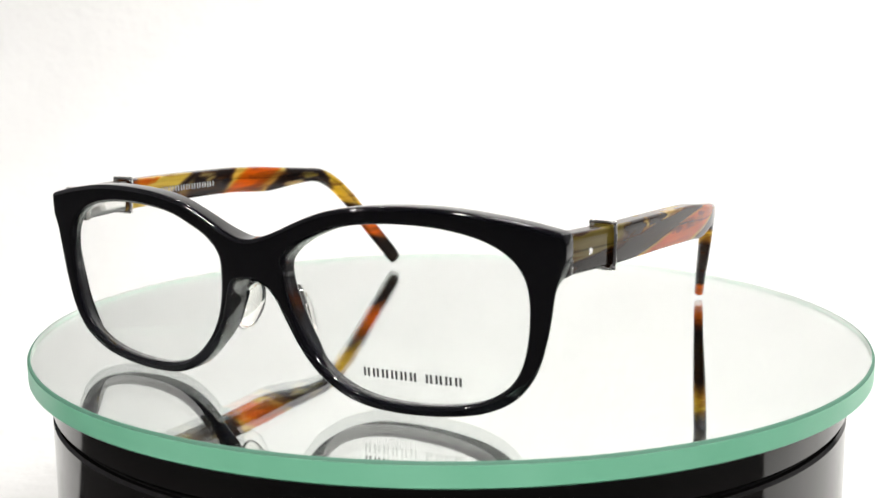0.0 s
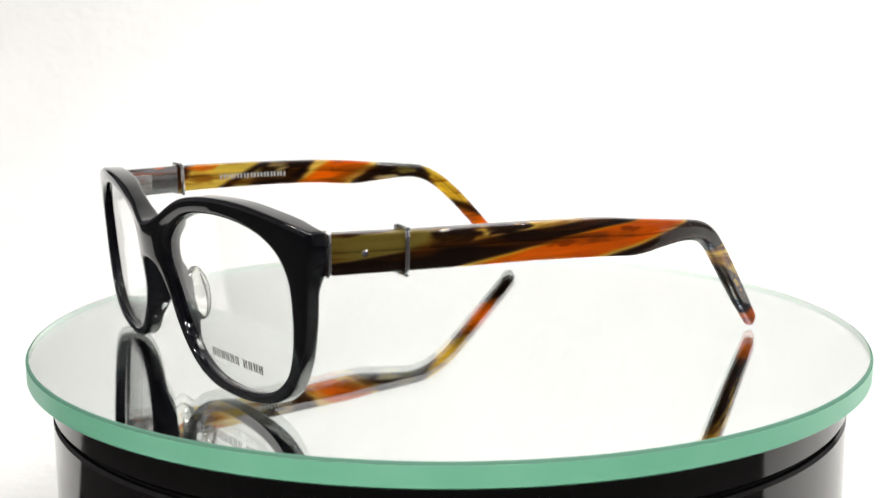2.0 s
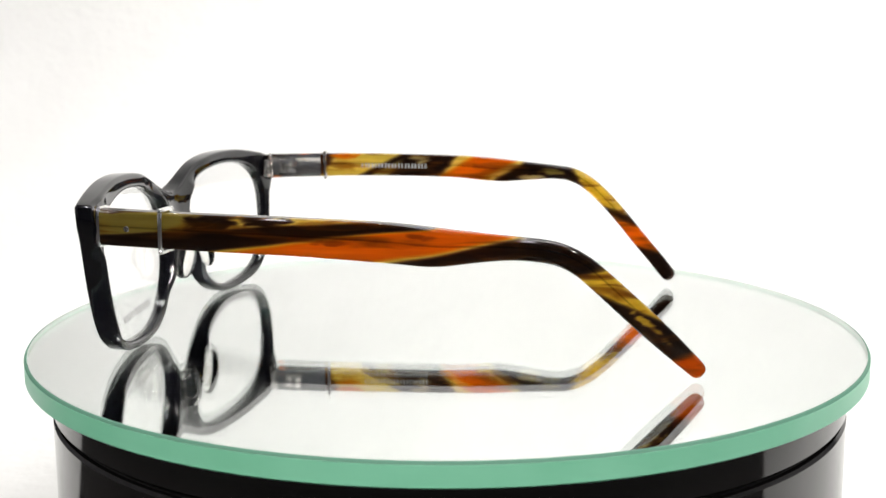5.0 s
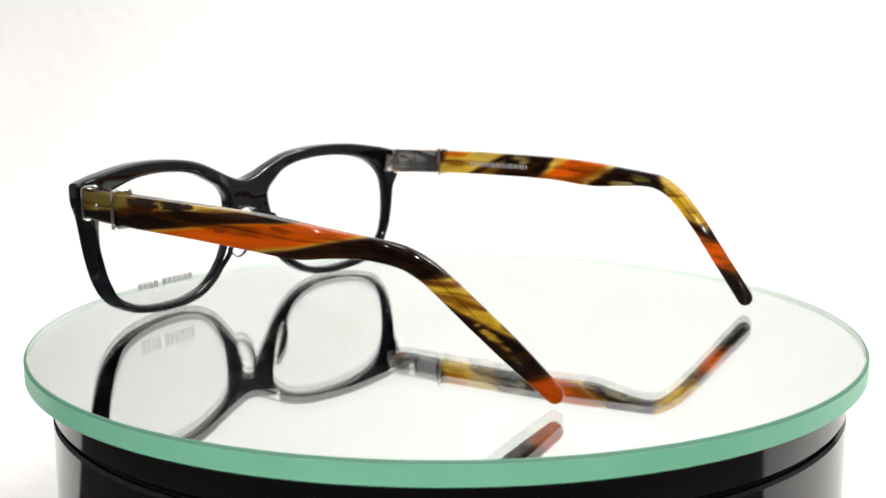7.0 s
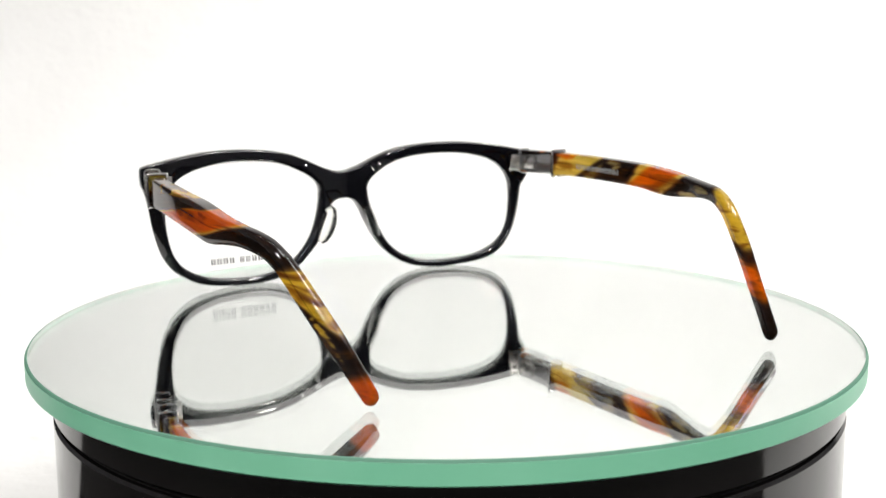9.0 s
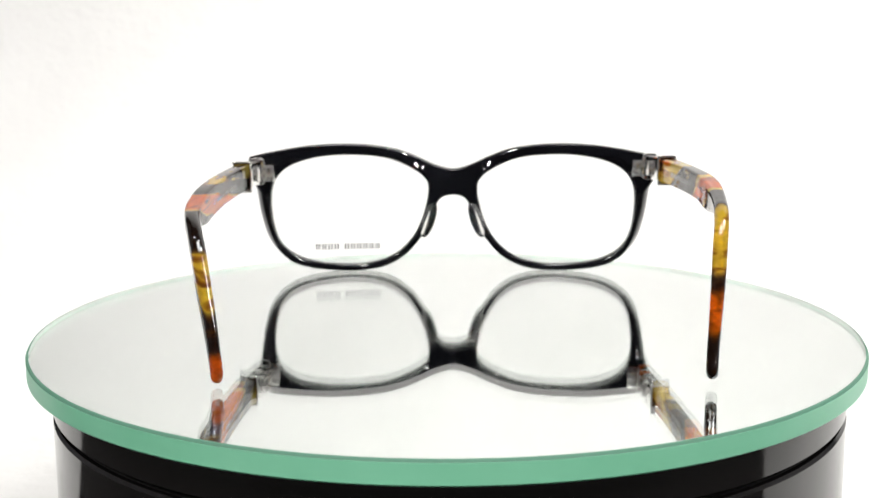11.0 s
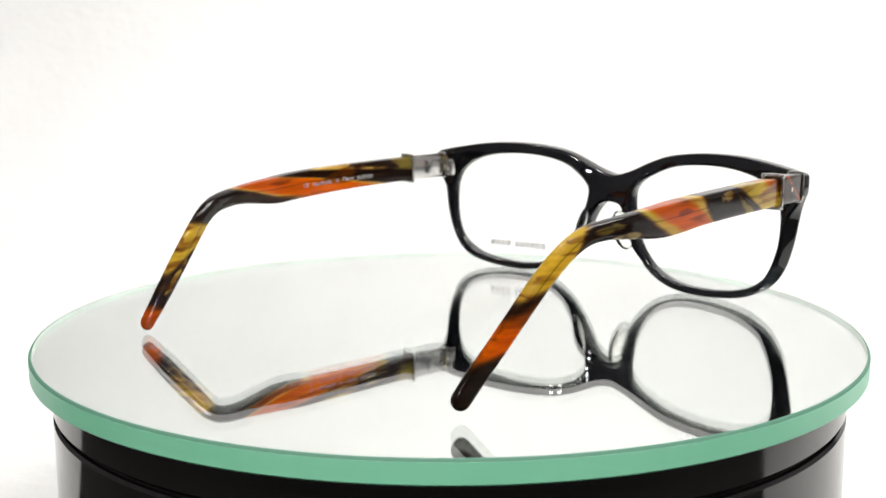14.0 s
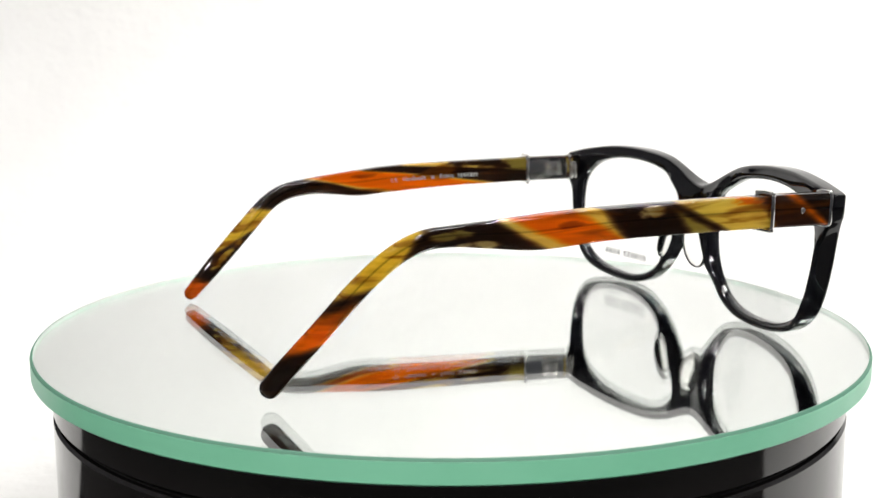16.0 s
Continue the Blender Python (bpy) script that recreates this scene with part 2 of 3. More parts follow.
def room():
    tagged(mesh_object("table", box(0, -0.15, -0.03, 2.0, 1.5, 0.05, 0.004), TABLE, None, "", False), "plain dim grey table under the white sweep", "table", kind="structure")
    # unseen enclosure; white sides and ceiling added to lift reflections in the black acetate
    for name, c, s, mat in (("wall_south", (0, -1.2, 0.3), (2.4, 0.05, 2.4), WALL), ("wall_east", (1.22, 0, 0.3), (0.05, 2.45, 2.4), PAINT),
                            ("wall_west", (-1.22, 0, 0.3), (0.05, 2.45, 2.4), PAINT), ("wall_north", (0, 1.2, 0.3), (2.4, 0.05, 2.4), WALL),
                            ("ceiling", (0, 0, 1.52), (2.5, 2.5, 0.05), PAINT), ("floor", (0, 0, -0.92), (2.5, 2.5, 0.05), WALL)):
        tagged(mesh_object(name, box(*c, *s), mat, None, "", False), "plain painted %s of the dim room" % name.split("_")[0], name.split("_")[0], kind="structure")


# ---- the turntable ----
R_DISC, R_BASE, T_GLASS = 0.1024, 0.0976, 0.0042


def turntable():
    base = tagged(new("turntable"), "glossy black round display turntable on the white sweep", "turntable")
    z = DISC_TOP - T_GLASS - 0.0008
    e = 0.0006
    part("body", lathe([(0, 0.0), (R_BASE - 0.002, 0.0), (R_BASE, 0.002), (R_BASE, z - 0.0098 - e), (R_BASE - e, z - 0.0098), (0, z - 0.0098)], closed=False),
         LACQUER, base, "glossy black drum")
    part("groove", lathe([(0, z - 0.0099), (R_BASE - 0.0016, z - 0.0099), (R_BASE - 0.0016, z - 0.0087), (0, z - 0.0087)], closed=False), GAP, base)
    platter = tagged(new("turntable_platter"), "glossy black rotating platter under the mirror disc", "platter")
    platter.location = (0, 0, z - 0.0086)
    part("rim", lathe([(R_BASE - 0.006, 0), (R_BASE - e, 0), (R_BASE, e), (R_BASE, 0.0086 - e), (R_BASE - e, 0.0086), (R_BASE - 0.006, 0.0086)]), LACQUER, platter, "glossy black rim")
    part("top_plate", lathe([(0, 0.0003), (R_BASE - 0.0061, 0.0003), (R_BASE - 0.0061, 0.0085), (0, 0.0085)], closed=False), GAP, platter, "dull black plate")
    return platter


def mirror_disc():
    """Back-silvered glass disc with a ground green edge; it sits a little off the axis."""
    disc = tagged(new("mirror_disc"), "round mirror of thick glass with a ground green edge", "mirror")
    disc.location = (0, 0, DISC_TOP)
    off = (0.00028, -0.00075, 0)
    r, c = R_DISC, 0.0006
    glass = part("glass", lathe([(0, 0), (r - c - 0.0001, 0), (r - c - 0.0001, -T_GLASS + 0.0001), (0, -T_GLASS + 0.0001)], closed=False), GLASS, disc, "clear thick glass", False)
    mirror = part("silvering", lathe([(0, -T_GLASS), (r - 0.0008, -T_GLASS), (r - 0.0008, -T_GLASS - 0.0007), (0, -T_GLASS - 0.0007)], closed=False), SILVER, disc, "bright mirror coating", False)
    edge = part("edge", lathe([(r, -c), (r, -T_GLASS - 0.0004), (r - 0.0003, -T_GLASS - 0.0007), (r - c, -T_GLASS - 0.0007), (r - c, -c * 0.5)]), EDGE, disc, "ground green glass edge")
    cham = part("chamfer", lathe([(r - c, 0.00002), (r - c * 0.55, -0.00004), (r - 0.00002, -c * 0.95), (r - c, -c * 0.5)]), CHAMFER, disc, "fine chamfered rim")
    glass.data.materials.append(frosted_wall())
    for p in glass.data.polygons:
        if abs(p.normal.z) < 0.5:
            p.material_index = 1
    glass.visible_shadow = False
    for ob in (glass, mirror, edge, cham):
        ob.location = off
        if ob.data.name.startswith("edge"):
            ob.data.polygons.foreach_set("use_smooth", [True] * len(ob.data.polygons))
    return disc


# ---- the eyeglasses, in millimetres, wearer's left is +x, backwards is +y ----
MM = 0.001
AXIS_X, AXIS_Y, HEADING = 0.716, 57.656, -30.2
MID, FRONT_Y, THICK, LEAN, DROP = 0.3, -19.7, 4.2, 0.105, 0.4


def at(x, y, z):
    return Vector(((x - AXIS_X) * MM, (y - AXIS_Y) * MM, z * MM))


def face_y(x, z):
    """Front surface: wrapped round the face and leaning back towards the cheeks."""
    wrap = 0.0020 - 0.000012 * min(30.0, max(0.0, 36.0 - z))
    bridge = 1.5 * math.exp(-(x / 8.0) ** 2) * min(1.0, max(0.0, (z - 16.0) / 8.0))       # the bridge stands proud of the rims
    return FRONT_Y + wrap * x * x + 0.008 * x + LEAN * (32.0 - z) - bridge


BROW = [(0, 32.6), (5.5, 33.9), (12.0, 36.8), (18.2, 39.0), (26, 40.3), (35, 40.8), (44, 40.5), (53, 39.3), (60, 38.0), (63.0, 37.3)]
CHEEK = [(63.2, 31.0), (62.5, 28.6), (61.9, 24.5), (60.8, 18.0), (58.7, 11.2), (55.0, 6.2), (49.0, 2.8), (41.4, 1.1), (32.6, 0.5),
         (25, 1.0), (19, 2.9), (13.9, 6.4), (10.0, 11.2), (7.2, 16.5), (5.4, 21.0), (3.3, 23.6), (0, 24.3)]
OPENING = [(7.8, 26.3), (9.7, 30.5), (15.2, 33.9), (22.5, 36.4), (33, 37.3), (43, 36.6), (51, 34.2), (55.8, 29.9), (57.2, 23.6),
           (56.3, 14.6), (53.4, 8.6), (47.3, 4.7), (38.5, 2.9), (28, 2.8), (19.8, 5.0), (13.8, 9.9), (9.8, 17.2)]


def front_outline():
    top = curve_through(BROW, 6, None, (-5.5, 34.3))
    low = curve_through(CHEEK, 6, (-3.2, 23.7))
    # rounded end piece
    half = top + [np.array((63.55, 36.9)), np.array((63.7, 36.2)), np.array((63.8, 34.0)), np.array((63.7, 32.0))] + low
    mirrored = [np.array((-p[0], p[1])) for p in half[::-1]][1:-1]
    loop = half + mirrored                # clockwise seen from the front
    return loop


def cheek_taper(p):
    """The lower outer sides slope inwards towards the back."""
    return 2.3 * ease01((p[1] + 1.0) / 12.0) * ease01((30.0 - p[1]) / 5.0) * ease01((abs(p[0]) - 44.0) / 12.0)


EASED = 0.95               # radius of the polished edges


def ease01(v):
    v = min(1.0, max(0.0, v))
    return v * v * (3 - 2 * v)


def nose_side(p):
    """1 beside the nose, where the front is thicker and its edges rounder, 0 elsewhere."""
    return ease01((17.0 - abs(p[0])) / 6.0) * ease01((p[1] - 7.0) / 6.0) * ease01((37.0 - p[1]) / 6.0)


def eased(loop, sign, d=1.0):
    """The loop, offset by the radius of its polished edge times d."""
    return [p + (q - p) * (1 + 0.4 * nose_side(p) * (sign > 0)) * d for p, q in zip(loop, moved_in(loop, sign * EASED))]


def rim_rings(bm, loop, sign, mid):
    """Rings of vertices from the front face round the edge to the back; sign: +1 insets to the left of the loop."""
    turn = [math.pi / 2 * k / 6 for k in range(7)]
    steps = [(1 - math.sin(a), 1 - math.cos(a), 0.0) for a in turn]
    steps += [(d, -depth, 1.0) for d, depth, _ in steps[::-1]]
    rings = []
    for d, depth, behind in steps:
        pts, ring = eased(loop, sign, d), []
        for p, base in zip(pts, loop):
            nose = nose_side(base)
            deep = depth * EASED * (1 + 0.4 * nose * (sign > 0)) + behind * (THICK + 1.6 * nose + 0.8 * ease01((base[1] - 33.0) / 4.0) * ease01((abs(base[0]) - 14.0) / 10.0) * ease01((62.0 - abs(base[0])) / 6.0))
            lean = cheek_taper(p) * deep / THICK if sign < 0 else 0.0
            ring.append(bm.verts.new(at(mid + p[0] - math.copysign(lean, p[0]), face_y(*p) + deep, p[1] - DROP)))
        rings.append(ring)
    n = len(loop)
    for a, c in zip(rings, rings[1:]):
        for i in range(n):
            j = (i + 1) % n
            bm.faces.new((a[i], a[j], c[j], c[i]))
    return rings[0], rings[-1], eased(loop, sign)


def frame_front():
    from mathutils import geometry
    bm = bmesh.new()
    outer = front_outline()
    hole_l = loop_curve([np.array(p, float) for p in OPENING], 6)
    hole_r = [np.array((-p[0], p[1])) for p in hole_l[::-1]]
    loops = [(outer, -1), (hole_l, 1), (hole_r, 1)]
    fronts, backs, flat, edges = [], [], [], []
    for lp, s in loops:
        f, b, pts = rim_rings(bm, lp, s, MID)
        base = len(flat)
        fronts += f
        backs += b
        flat += [Vector((p[0], p[1])) for p in pts]
        edges += [(base + i, base + (i + 1) % len(pts)) for i in range(len(pts))]
    res = geometry.delaunay_2d_cdt(flat, edges, [], 0, 1e-7)
    ov, of, orig = res[0], res[2], res[3]
    holes = [[Vector((p[0], p[1])) for p in eased(lp, 1)] for lp in (hole_l, hole_r)]
    rim = [Vector((p[0], p[1])) for p in eased(outer, -1)]

    def inside(pt, poly):
        hit = False
        for i in range(len(poly)):
            a, c = poly[i - 1], poly[i]
            if (a.y > pt.y) != (c.y > pt.y) and pt.x < (c.x - a.x) * (pt.y - a.y) / (c.y - a.y) + a.x:
                hit = not hit
        return hit

    for f in of:
        mid = sum((ov[i] for i in f), Vector((0, 0))) / len(f)
        if not inside(mid, rim) or any(inside(mid, h) for h in holes):
            continue
        ids = [orig[i][0] for i in f]
        if len(set(ids)) < 3:
            continue
        for verts in (fronts, backs):
            try:
                bm.faces.new([verts[i] for i in ids])
            except ValueError:
                pass
    return bm


def lens(side):
    bm = bmesh.new()
    loop = loop_curve([np.array(p, float) for p in OPENING], 5)
    centre = sum(loop) / len(loop)
    layers = []
    for depth in (1.5, 3.0):
        rings = []
        for k in (1.014, 1.006, 0.99, 0.8, 0.6, 0.4, 0.2):
            rings.append([bm.verts.new(at(MID + side * q[0], face_y(side * q[0], q[1]) + depth, q[1] - DROP)) for q in [centre + k * (p - centre) for p in loop]])
        hub = bm.verts.new(at(MID + side * centre[0], face_y(side * centre[0], centre[1]) + depth, centre[1] - DROP))
        n = len(loop)
        for a, c in zip(rings, rings[1:]):
            for i in range(n):
                bm.faces.new((a[i], a[(i + 1) % n], c[(i + 1) % n], c[i]))
        for i in range(n):
            bm.faces.new((rings[-1][i], rings[-1][(i + 1) % n], hub))
        layers.append(rings[0])
    n = len(loop)
    for i in range(n):
        bm.faces.new((layers[0][i], layers[0][(i + 1) % n], layers[1][(i + 1) % n], layers[1][i]))
    return bm


def nose_pad(side):
    bm = bmesh.new()
    bmesh.ops.create_uvsphere(bm, u_segments=24, v_segments=14, radius=1.0)
    bmesh.ops.scale(bm, vec=(1.4, 3.3, 6.0), verts=bm.verts[:])
    bmesh.ops.rotate(bm, cent=(0, 0, 0), matrix=Euler((radians(-8), radians(-17 * side), radians(28 * side))).to_matrix(), verts=bm.verts[:])
    bmesh.ops.translate(bm, vec=(MID + side * 7.5, -10.6, 16.6), verts=bm.verts[:])
    for v in bm.verts:
        v.co = at(*v.co)
    return bm


def pad_arm(side):
    """The black block that carries the pad on the back of the rim."""
    own = box(MID + side * 8.2, -13.4, 16.6, 1.6, 3.0, 8.0, 0.75, Euler((radians(-8), radians(-19 * side), radians(18 * side))).to_matrix().to_4x4())
    for v in own.verts:
        v.co = at(*v.co)
    return own


# centre lines of the temples: y, z, half height, outer x
TEMPLE_L = [(-7.4, 32.3, 3.75, 62.9), (0, 32.2, 3.75, 64.1), (14, 31.9, 3.75, 65.4), (36, 31.35, 3.8, 65.8), (54, 30.5, 3.95, 65.4), (64, 29.7, 3.8, 64.9),
            (72.5, 29.7, 2.95, 64.2), (79, 29.5, 2.4, 63.0), (84.5, 28.9, 2.35, 61.6), (88.5, 27.9, 2.35, 60.3), (91.8, 26.2, 2.35, 59.2),
            (95.0, 23.7, 2.4, 58.0), (103, 16.0, 2.5, 55.0), (110, 9.2, 2.4, 52.3), (116.8, 2.5, 1.85, 49.9)]
TEMPLE_R = [(-9.0, 33.6, 3.65, 62.9), (0, 33.85, 3.6, 64.1), (20, 34.15, 3.45, 66.1), (47.6, 33.85, 3.35, 67.2), (60, 33.1, 3.5, 66.8), (66, 32.75, 3.35, 66.4),
            (74.5, 32.7, 2.6, 65.4), (81, 32.6, 2.1, 64.4), (86.5, 31.9, 2.05, 63.5), (91.6, 29.4, 2.05, 62.5), (96.7, 25.0, 2.1, 61.2), (101.9, 19.4, 2.1, 59.9),
            (107.2, 13.2, 2.1, 58.4), (112.5, 7.2, 2.15, 56.9), (115.6, 3.5, 2.1, 56.1)]
PLY = 3.9


def temple_line(rows, side):
    """Dense stations: centre, tangent, half height, length run."""
    pts = curve_through([(side * (x - PLY / 2), y, z, h) for y, z, h, x in rows], 7)
    run, out = 0.0, []
    for i, p in enumerate(pts):
        a, c = pts[max(i - 1, 0)], pts[min(i + 1, len(pts) - 1)]
        t = (c - a)[:3] / np.linalg.norm((c - a)[:3])
        if i:
            run += np.linalg.norm((p - pts[i - 1])[:3])
        out.append((p[:3], t, p[3], run))
    return out


def section(thick, half, radius):
    """A rounded rectangle with flat sides: across, up."""
    out = []
    for q in range(4):
        cx, cy = (1, -1, -1, 1)[q] * (thick - radius), (1, 1, -1, -1)[q] * (half - radius)
        arc = [(cx + radius * math.cos(a), cy + radius * math.sin(a)) for a in [math.pi / 2 * (q + k / 5) for k in range(6)]]
        d = 2 * ((thick, half)[q % 2 == 1] - radius)            # the flat side that follows
        step = ((-1, 0), (0, -1), (1, 0), (0, 1))[q]
        out += arc + [(arc[-1][0] + step[0] * d * f, arc[-1][1] + step[1] * d * f) for f in (0.15, 0.85)]
    return out


def temple_mesh(rows, side):
    bm = bmesh.new()
    uv = bm.loops.layers.uv.new("run")
    stations = temple_line(rows, side)
    p, t, h, run = stations[-1]
    for k in (0.35, 0.62, 0.82, 0.95, 1.0):       # rounded tip
        stations.append((p + t * h * k, t, -k, run + h * k))
    rings, info, n, tip_h = [], {}, 32, h
    for i, (c, t, hh, run) in enumerate(stations):
        up = np.array((0, 0, 1.0)) - t * t[2]
        up = up / np.linalg.norm(up)
        across = np.cross(t, up)
        half, thick = hh, PLY / 2
        if hh <= 0:
            k = math.sqrt(max(1 - hh * hh, 0.003))
            half, thick = tip_h * k, PLY / 2 * k
        round_off = min(1.0, max(0.0, (run - 70) / 25))
        thick *= 1 - 0.16 * round_off - 0.2 * ease01((run - 108.0) / 26.0)
        ring = []
        small = min(thick, half)
        for u, v in section(thick, half, small * (0.34 + 0.5 * round_off)):
            q = c + across * u + up * v
            vert = bm.verts.new(at(*q))
            info[vert] = (run / 140.0, v / 14.0)
            ring.append(vert)
        rings.append(ring)
    for a, c in zip(rings, rings[1:]):
        for i in range(n):
            bm.faces.new((a[i], a[(i + 1) % n], c[(i + 1) % n], c[i]))
    bm.faces.new(rings[0])
    bm.faces.new(rings[-1])
    for f in bm.faces:
        for lp in f.loops:
            lp[uv].uv = info[lp.vert]
    return bm


def frame_at(rows, side, y):
    """Centre, along, up, across (outwards) and half height of a temple at y."""
    best = min(temple_line(rows, side), key=lambda s: abs(s[0][1] - y))
    c, t, h, _ = best
    c = c + t * (y - c[1]) / t[1]
    up = np.array((0, 0, 1.0)) - t * t[2]
    up /= np.linalg.norm(up)
    out = np.cross(t, up)
    out = out * (1 if out[0] * side > 0 else -1)
    return c, t, up, out, h


def oriented(c, out, t, up, size, bevel):
    """A small block: size across, along, up."""
    m = Matrix((out, t, up)).transposed().to_4x4()
    own = box(0, 0, 0, *size, bevel, m)
    for v in own.verts:
        v.co = at(*(v.co + Vector(c)))
    return own


def band(c, out, t, up, half_w, half_h, r, stretch=1.0):
    """A rounded rectangular wire ring round the temple."""
    bm = bmesh.new()
    path, n = [], 40
    for k in range(n):
        a = 2 * math.pi * k / n
        u, v = math.copysign(abs(math.cos(a)) ** 0.3, math.cos(a)), math.copysign(abs(math.sin(a)) ** 0.3, math.sin(a))
        path.append(c + out * u * half_w + up * v * half_h)
    rings = []
    for i, p in enumerate(path):
        d = path[(i + 1) % n] - path[i - 1]
        d /= np.linalg.norm(d)
        side = np.cross(d, t)
        rings.append([bm.verts.new(at(*(p + r * (math.cos(b) * side + stretch * math.sin(b) * t)))) for b in [2 * math.pi * j / 10 for j in range(10)]])
    for i in range(n):
        a, d = rings[i], rings[(i + 1) % n]
        for j in range(10):
            bm.faces.new((a[j], a[(j + 1) % 10], d[(j + 1) % 10], d[j]))
    return bm


def domed_plate(c, out, t, up, long, high, rise):
    """A plate bulging outwards, thinner towards its front end and its edges."""
    bm = bmesh.new()
    rows, back = [], []
    for i in range(13):
        a = i / 12 - 0.5
        row, rear = [], []
        for j in range(11):
            b = j / 10 - 0.5
            lift = rise * (1 - (2 * b) ** 2) ** 0.7 * (0.35 + 0.65 * (a + 0.5)) + 0.25
            q = c + t * a * long + up * b * high * (0.86 + 0.14 * (a + 0.5))
            row.append(bm.verts.new(at(*(q + out * lift))))
            rear.append(bm.verts.new(at(*(q - out * 0.1))))
        rows.append(row)
        back.append(rear)
    for i in range(12):
        for j in range(10):
            bm.faces.new((rows[i][j], rows[i + 1][j], rows[i + 1][j + 1], rows[i][j + 1]))
            bm.faces.new((back[i][j], back[i][j + 1], back[i + 1][j + 1], back[i + 1][j]))
    for i in range(12):
        for j in (0, 10):
            bm.faces.new((rows[i][j], rows[i + 1][j], back[i + 1][j], back[i][j]))
    for j in range(10):
        for i in (0, 12):
            bm.faces.new((rows[i][j], rows[i][j + 1], back[i][j + 1], back[i][j]))
    bmesh.ops.recalc_face_normals(bm, faces=bm.faces[:])
    return bm


def disc_stud(c, out, t, up, r, h):
    bm = bmesh.new()
    bmesh.ops.create_cone(bm, cap_ends=True, segments=20, radius1=r, radius2=r * 0.8, depth=h)
    m = Matrix((t, up, out)).transposed().to_4x4()
    bmesh.ops.transform(bm, matrix=m, verts=bm.verts[:])
    for v in bm.verts:
        v.co = at(*(v.co + Vector(c)))
    return bm


def lettering(text, c, along, up, size, mat, name, parent, label):
    cu = bpy.data.curves.new(name, "FONT")
    cu.body, cu.size, cu.extrude = text, size * MM, 0.00001
    cu.align_x, cu.align_y = "CENTER", "CENTER"
    cu.materials.append(mat)
    ob = new(name, cu)
    nrm = np.cross(along, up)
    m = Matrix((along, up, nrm)).transposed().to_4x4()
    ob.parent = parent
    ob.matrix_basis = Matrix.Translation(at(*c)) @ m
    return tagged(ob, label)


def print_bars(lens_ob, side):
    """Maker's print on the demo lens: plain bars of its size, two words."""
    x, z0, high = 23.9 - MID, 8.0, 1.75
    bm = bmesh.new()
    for word in (6, 4):
        for _ in range(word):
            for dx in (0.0, 0.85):
                own = []
                for qx, qz in ((x + dx, z0 - high / 2), (x + dx + 0.45, z0 - high / 2), (x + dx + 0.45, z0 + high / 2), (x + dx, z0 + high / 2)):
                    own.append((qx, qz))
                vs = [bm.verts.new(at(MID + qx, face_y(qx, qz) + 1.44, qz - DROP)) for qx, qz in own]
                ve = [bm.verts.new(at(MID + qx, face_y(qx, qz) + 1.47, qz - DROP)) for qx, qz in own]
                bm.faces.new(vs)
                bm.faces.new(ve[::-1])
                for i in range(4):
                    bm.faces.new((vs[i], vs[(i + 1) % 4], ve[(i + 1) % 4], ve[i]))
            x += 1.95
        x += 1.3
    return part("print", bm, PRINT, lens_ob, "two short words of dark grey print", False)


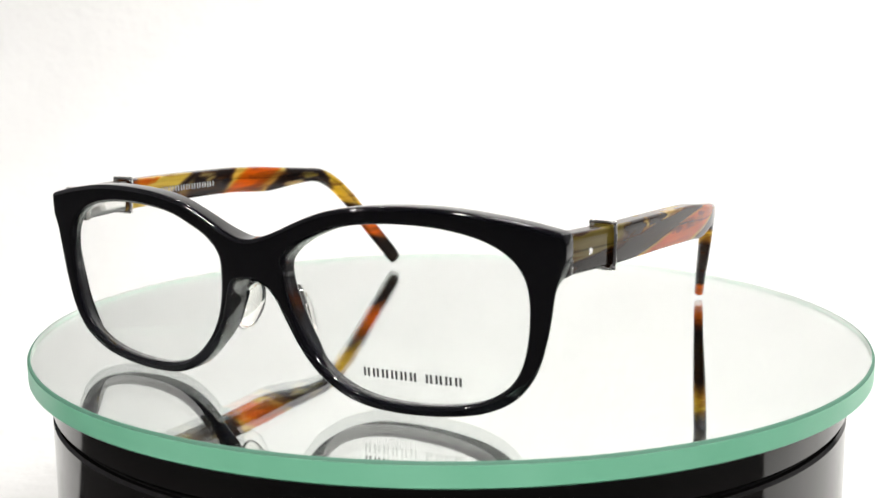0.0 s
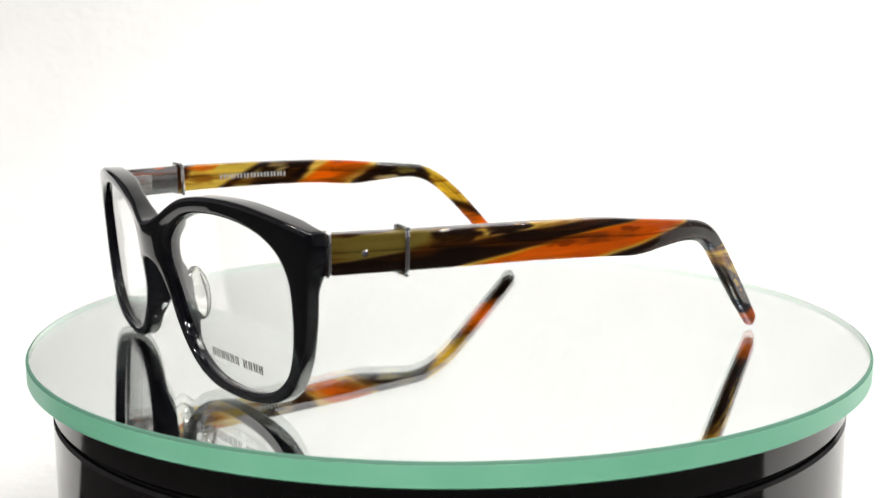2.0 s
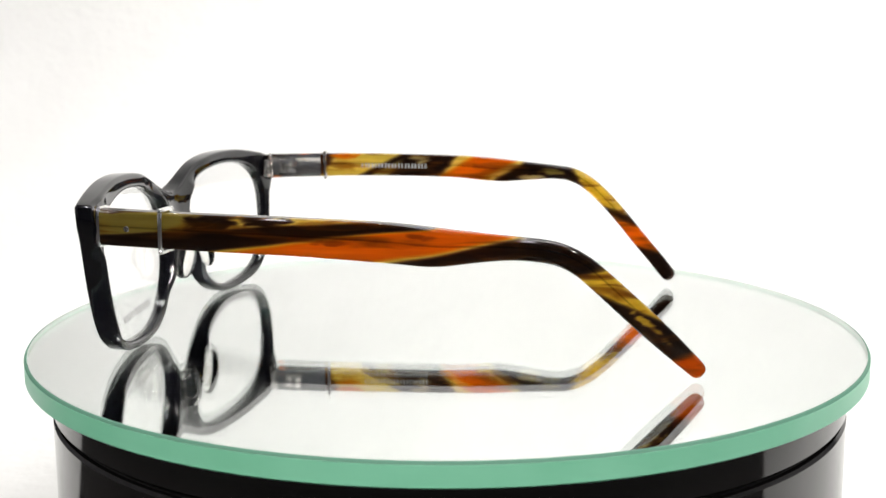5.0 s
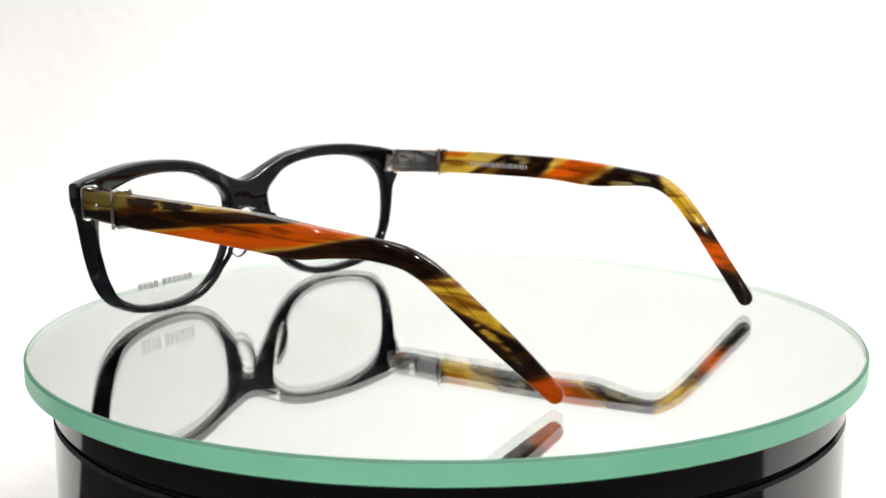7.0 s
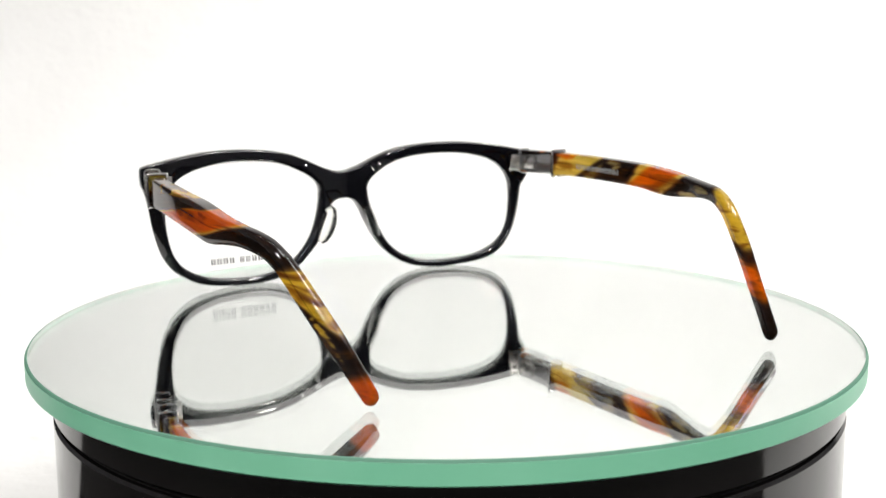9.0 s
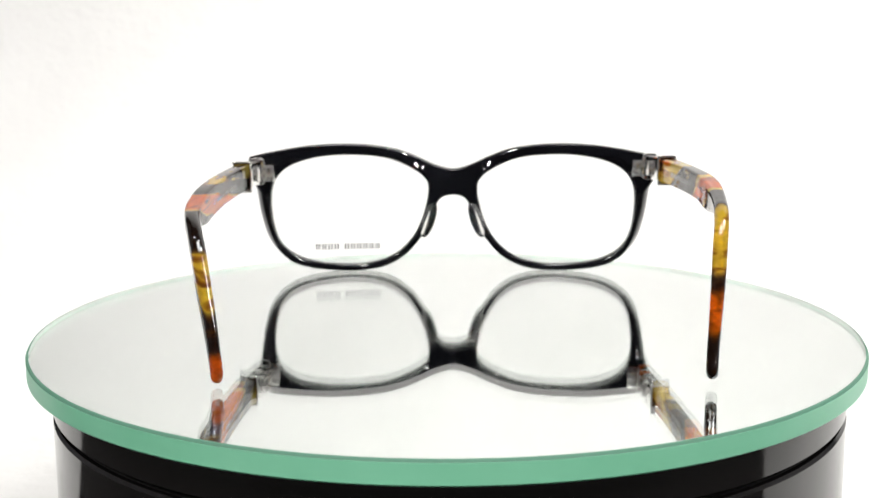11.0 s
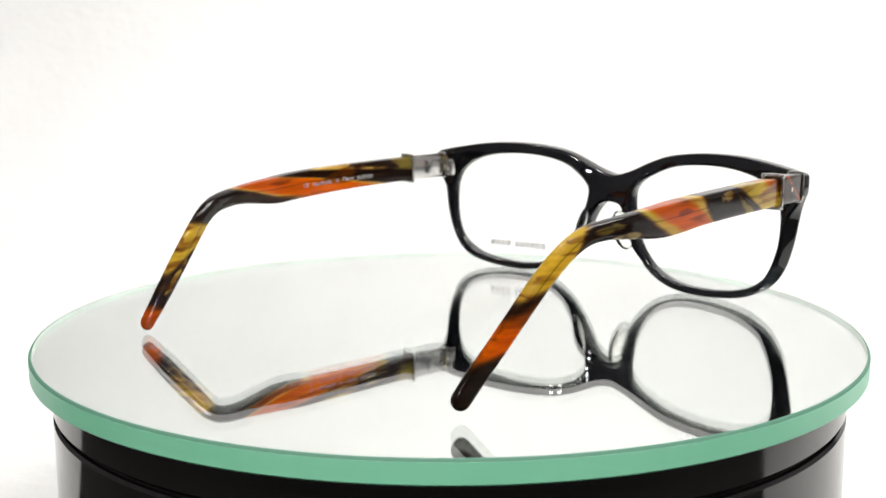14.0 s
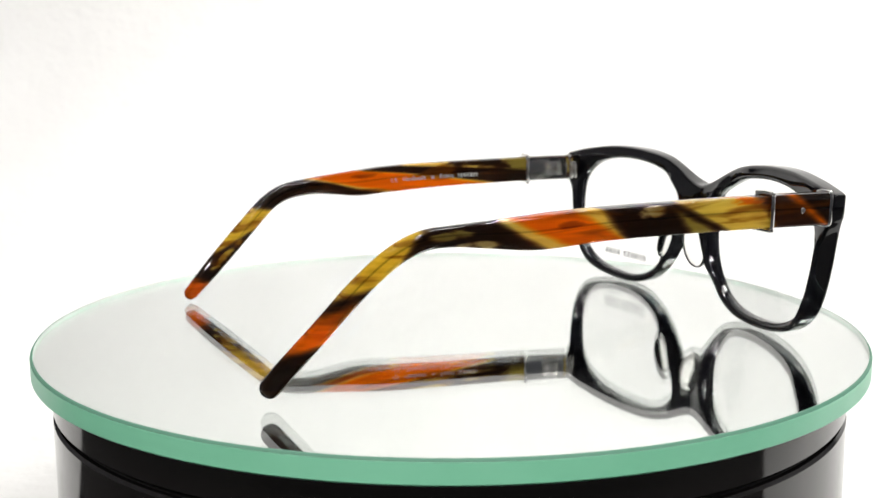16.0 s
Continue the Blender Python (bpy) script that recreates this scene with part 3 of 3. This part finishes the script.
def eyeglasses():
    g = tagged(new("eyeglasses"), "black acetate eyeglasses with striped orange and yellow temples", "eyeglasses")
    g.location = (0, 0, DISC_TOP)
    front = part("front_frame", frame_front(), BLACK, g, "glossy black acetate front")
    for side, rows, mat in ((1, TEMPLE_L, ACETATE_L), (-1, TEMPLE_R, ACETATE_R)):
        lo = part("lens", lens(side), LENS, g, "clear demo lens")
        lo.visible_shadow = False
        if side == 1:
            print_bars(lo, side)
        part("nose_pad", nose_pad(side), PAD, g, "clear plastic nose pad")
        part("pad_base", pad_arm(side), BLACK, g)
        tem = part("temple", temple_mesh(rows, side), mat, g,
                   "olive, dark brown and orange striped acetate temple" if side == 1 else "brown, yellow and orange striped acetate temple")
        y0 = rows[0][0]
        # steel liner on the inside between hinge and clip
        c, t, up, out, h = frame_at(rows, side, (y0 + 8.0) / 2)
        part("liner", domed_plate(c - out * (PLY / 2 - 0.1), -out, t, up, 8.0 - y0 - 0.4, 2 * h - 0.2, 0.12), STEEL, tem, "bright polished steel inner plate")
        # steel frame at the front end of the temple
        c, t, up, out, h = frame_at(rows, side, y0 + 0.9)
        part("end_frame", band(c, out, t, up, PLY / 2 + 0.06, h + 0.08, 0.46), STEEL, tem, "thin polished steel frame")
        # steel clip ring
        c, t, up, out, h = frame_at(rows, side, 7.9 if side == 1 else 9.2)
        part("clip", band(c, out, t, up, PLY / 2 + 0.5, h + 0.5, 0.52, 1.0), STEEL, tem, "polished steel clip ring")
        for v in (1, -1):
            for o in (1, -1):
                bm = bmesh.new()
                bmesh.ops.create_uvsphere(bm, u_segments=14, v_segments=10, radius=0.6)
                q = Vector(c + out * o * (PLY / 2 + 0.42) + up * v * (h + 0.42))
                for vert in bm.verts:
                    vert.co = at(*(vert.co + q))
                part("bead", bm, STEEL, tem)
        c, t, up, out, h = frame_at(rows, side, 0.0)
        part("rivet", disc_stud(c + out * (PLY / 2 + 0.02), out, t, up, 0.7, 0.16), SATIN, tem, "small dull steel rivet")
        # hinge: leaf on the front, leaf on the temple, three knuckles
        hx, hy, hz = side * 58.4 + MID * 0.5, -6.6 + 0.9 * side, rows[0][1] - 0.5
        hinge = part("hinge", oriented((hx, hy - 0.6, hz), np.array((1.0, 0, 0)), np.array((0, 1.0, 0)), np.array((0, 0, 1.0)), (5.4, 1.4, 5.2), 0.25), SATIN, g, "small steel hinge")
        for k in (-1, 0, 1):
            bm = bmesh.new()
            bmesh.ops.create_cone(bm, cap_ends=True, segments=20, radius1=1.25, radius2=1.25, depth=1.3)
            bmesh.ops.translate(bm, vec=(hx + side * 2.4, hy + 1.0, hz + 1.75 * k), verts=bm.verts[:])
            for v in bm.verts:
                v.co = at(*v.co)
            part("knuckle", bm, SATIN, hinge)
        c, t, up, out, h = frame_at(rows, side, hy + 5.0)
        part("temple_leaf", oriented(c - out * (PLY / 2 + 0.65), out, t, up, (0.9, 5.0, 4.2), 0.22), SATIN, hinge, "satin steel leaf of the hinge")
        for k in (-1, 1):
            part("hinge_screw", disc_stud((hx - side * 1.2, hy + 0.15, hz + 1.3 * k), np.array((0, 1.0, 0)), np.array((1.0, 0, 0)), np.array((0, 0, 1.0)), 0.55, 0.3), STEEL, hinge)
        # print on the inside of the temple
        if side == 1:
            for word, y in (("CE", 52.6), ("Handmade", 46.0), ("in", 39.9), ("France", 35.2)):
                c, t, up, out, h = frame_at(rows, side, y)
                lettering(word, c - out * (PLY / 2 + 0.05) - up * 0.5, -t * 1.0, up, 1.75, FOIL, "writing", tem, "pale silver print")
            start, count = 25.0, 6
        else:
            start, count = 21.0, 10
        bm = bmesh.new()
        for k in range(count):
            for d in (0.0, 0.75):
                y = start + k * (1.1 if side == 1 else 2.1) + d * (1 if side == 1 else 1.5)
                c, t, up, out, h = frame_at(rows, side, y)
                own = oriented(c - out * (PLY / 2 + 0.02) - up * (0.7 if side == 1 else 0.2), out, t, up, (0.03, 0.24 if side == 1 else 0.45, 1.2 if side == 1 else 1.4), 0)
                me = bpy.data.meshes.new("tmp")
                own.to_mesh(me)
                own.free()
                bm.from_mesh(me)
                bpy.data.meshes.remove(me)
        part("print", bm, FOIL, tem, "short row of pale silver print", False)
    return g


backdrop()
room()
PLATTER = turntable()
DISC = mirror_disc()
GLASSES = eyeglasses()


# ---- what moves: platter, disc and eyeglasses turn together, clockwise from above ----
TURN = [(0.0, 0.0), (0.5, 6.9), (1.0, 13.7), (1.5, 20.6), (2.0, 27.4), (2.5, 34.2), (3.0, 40.95), (4.0, 54.5), (5.0, 68.1), (5.5, 75.0), (6.0, 81.8), (6.5, 88.7),
        (7.0, 95.55), (7.5, 102.4), (8.0, 109.15), (8.5, 115.9), (9.0, 122.75), (10.0, 136.6), (11.0, 150.5), (11.5, 157.45), (12.0, 164.4), (12.5, 171.25),
        (13.0, 178.05), (13.5, 184.85), (14.0, 191.65), (14.5, 198.5), (15.0, 205.35), (15.5, 212.2), (16.0, 219.1)]


def motions():
    for thing, heading in ((PLATTER, 0.0), (DISC, 0.0), (GLASSES, HEADING)):
        x, y, z = thing.location
        walk(thing, [(t, pose(x, y, z, 0, 0, heading - a)) for t, a in TURN])


motions()
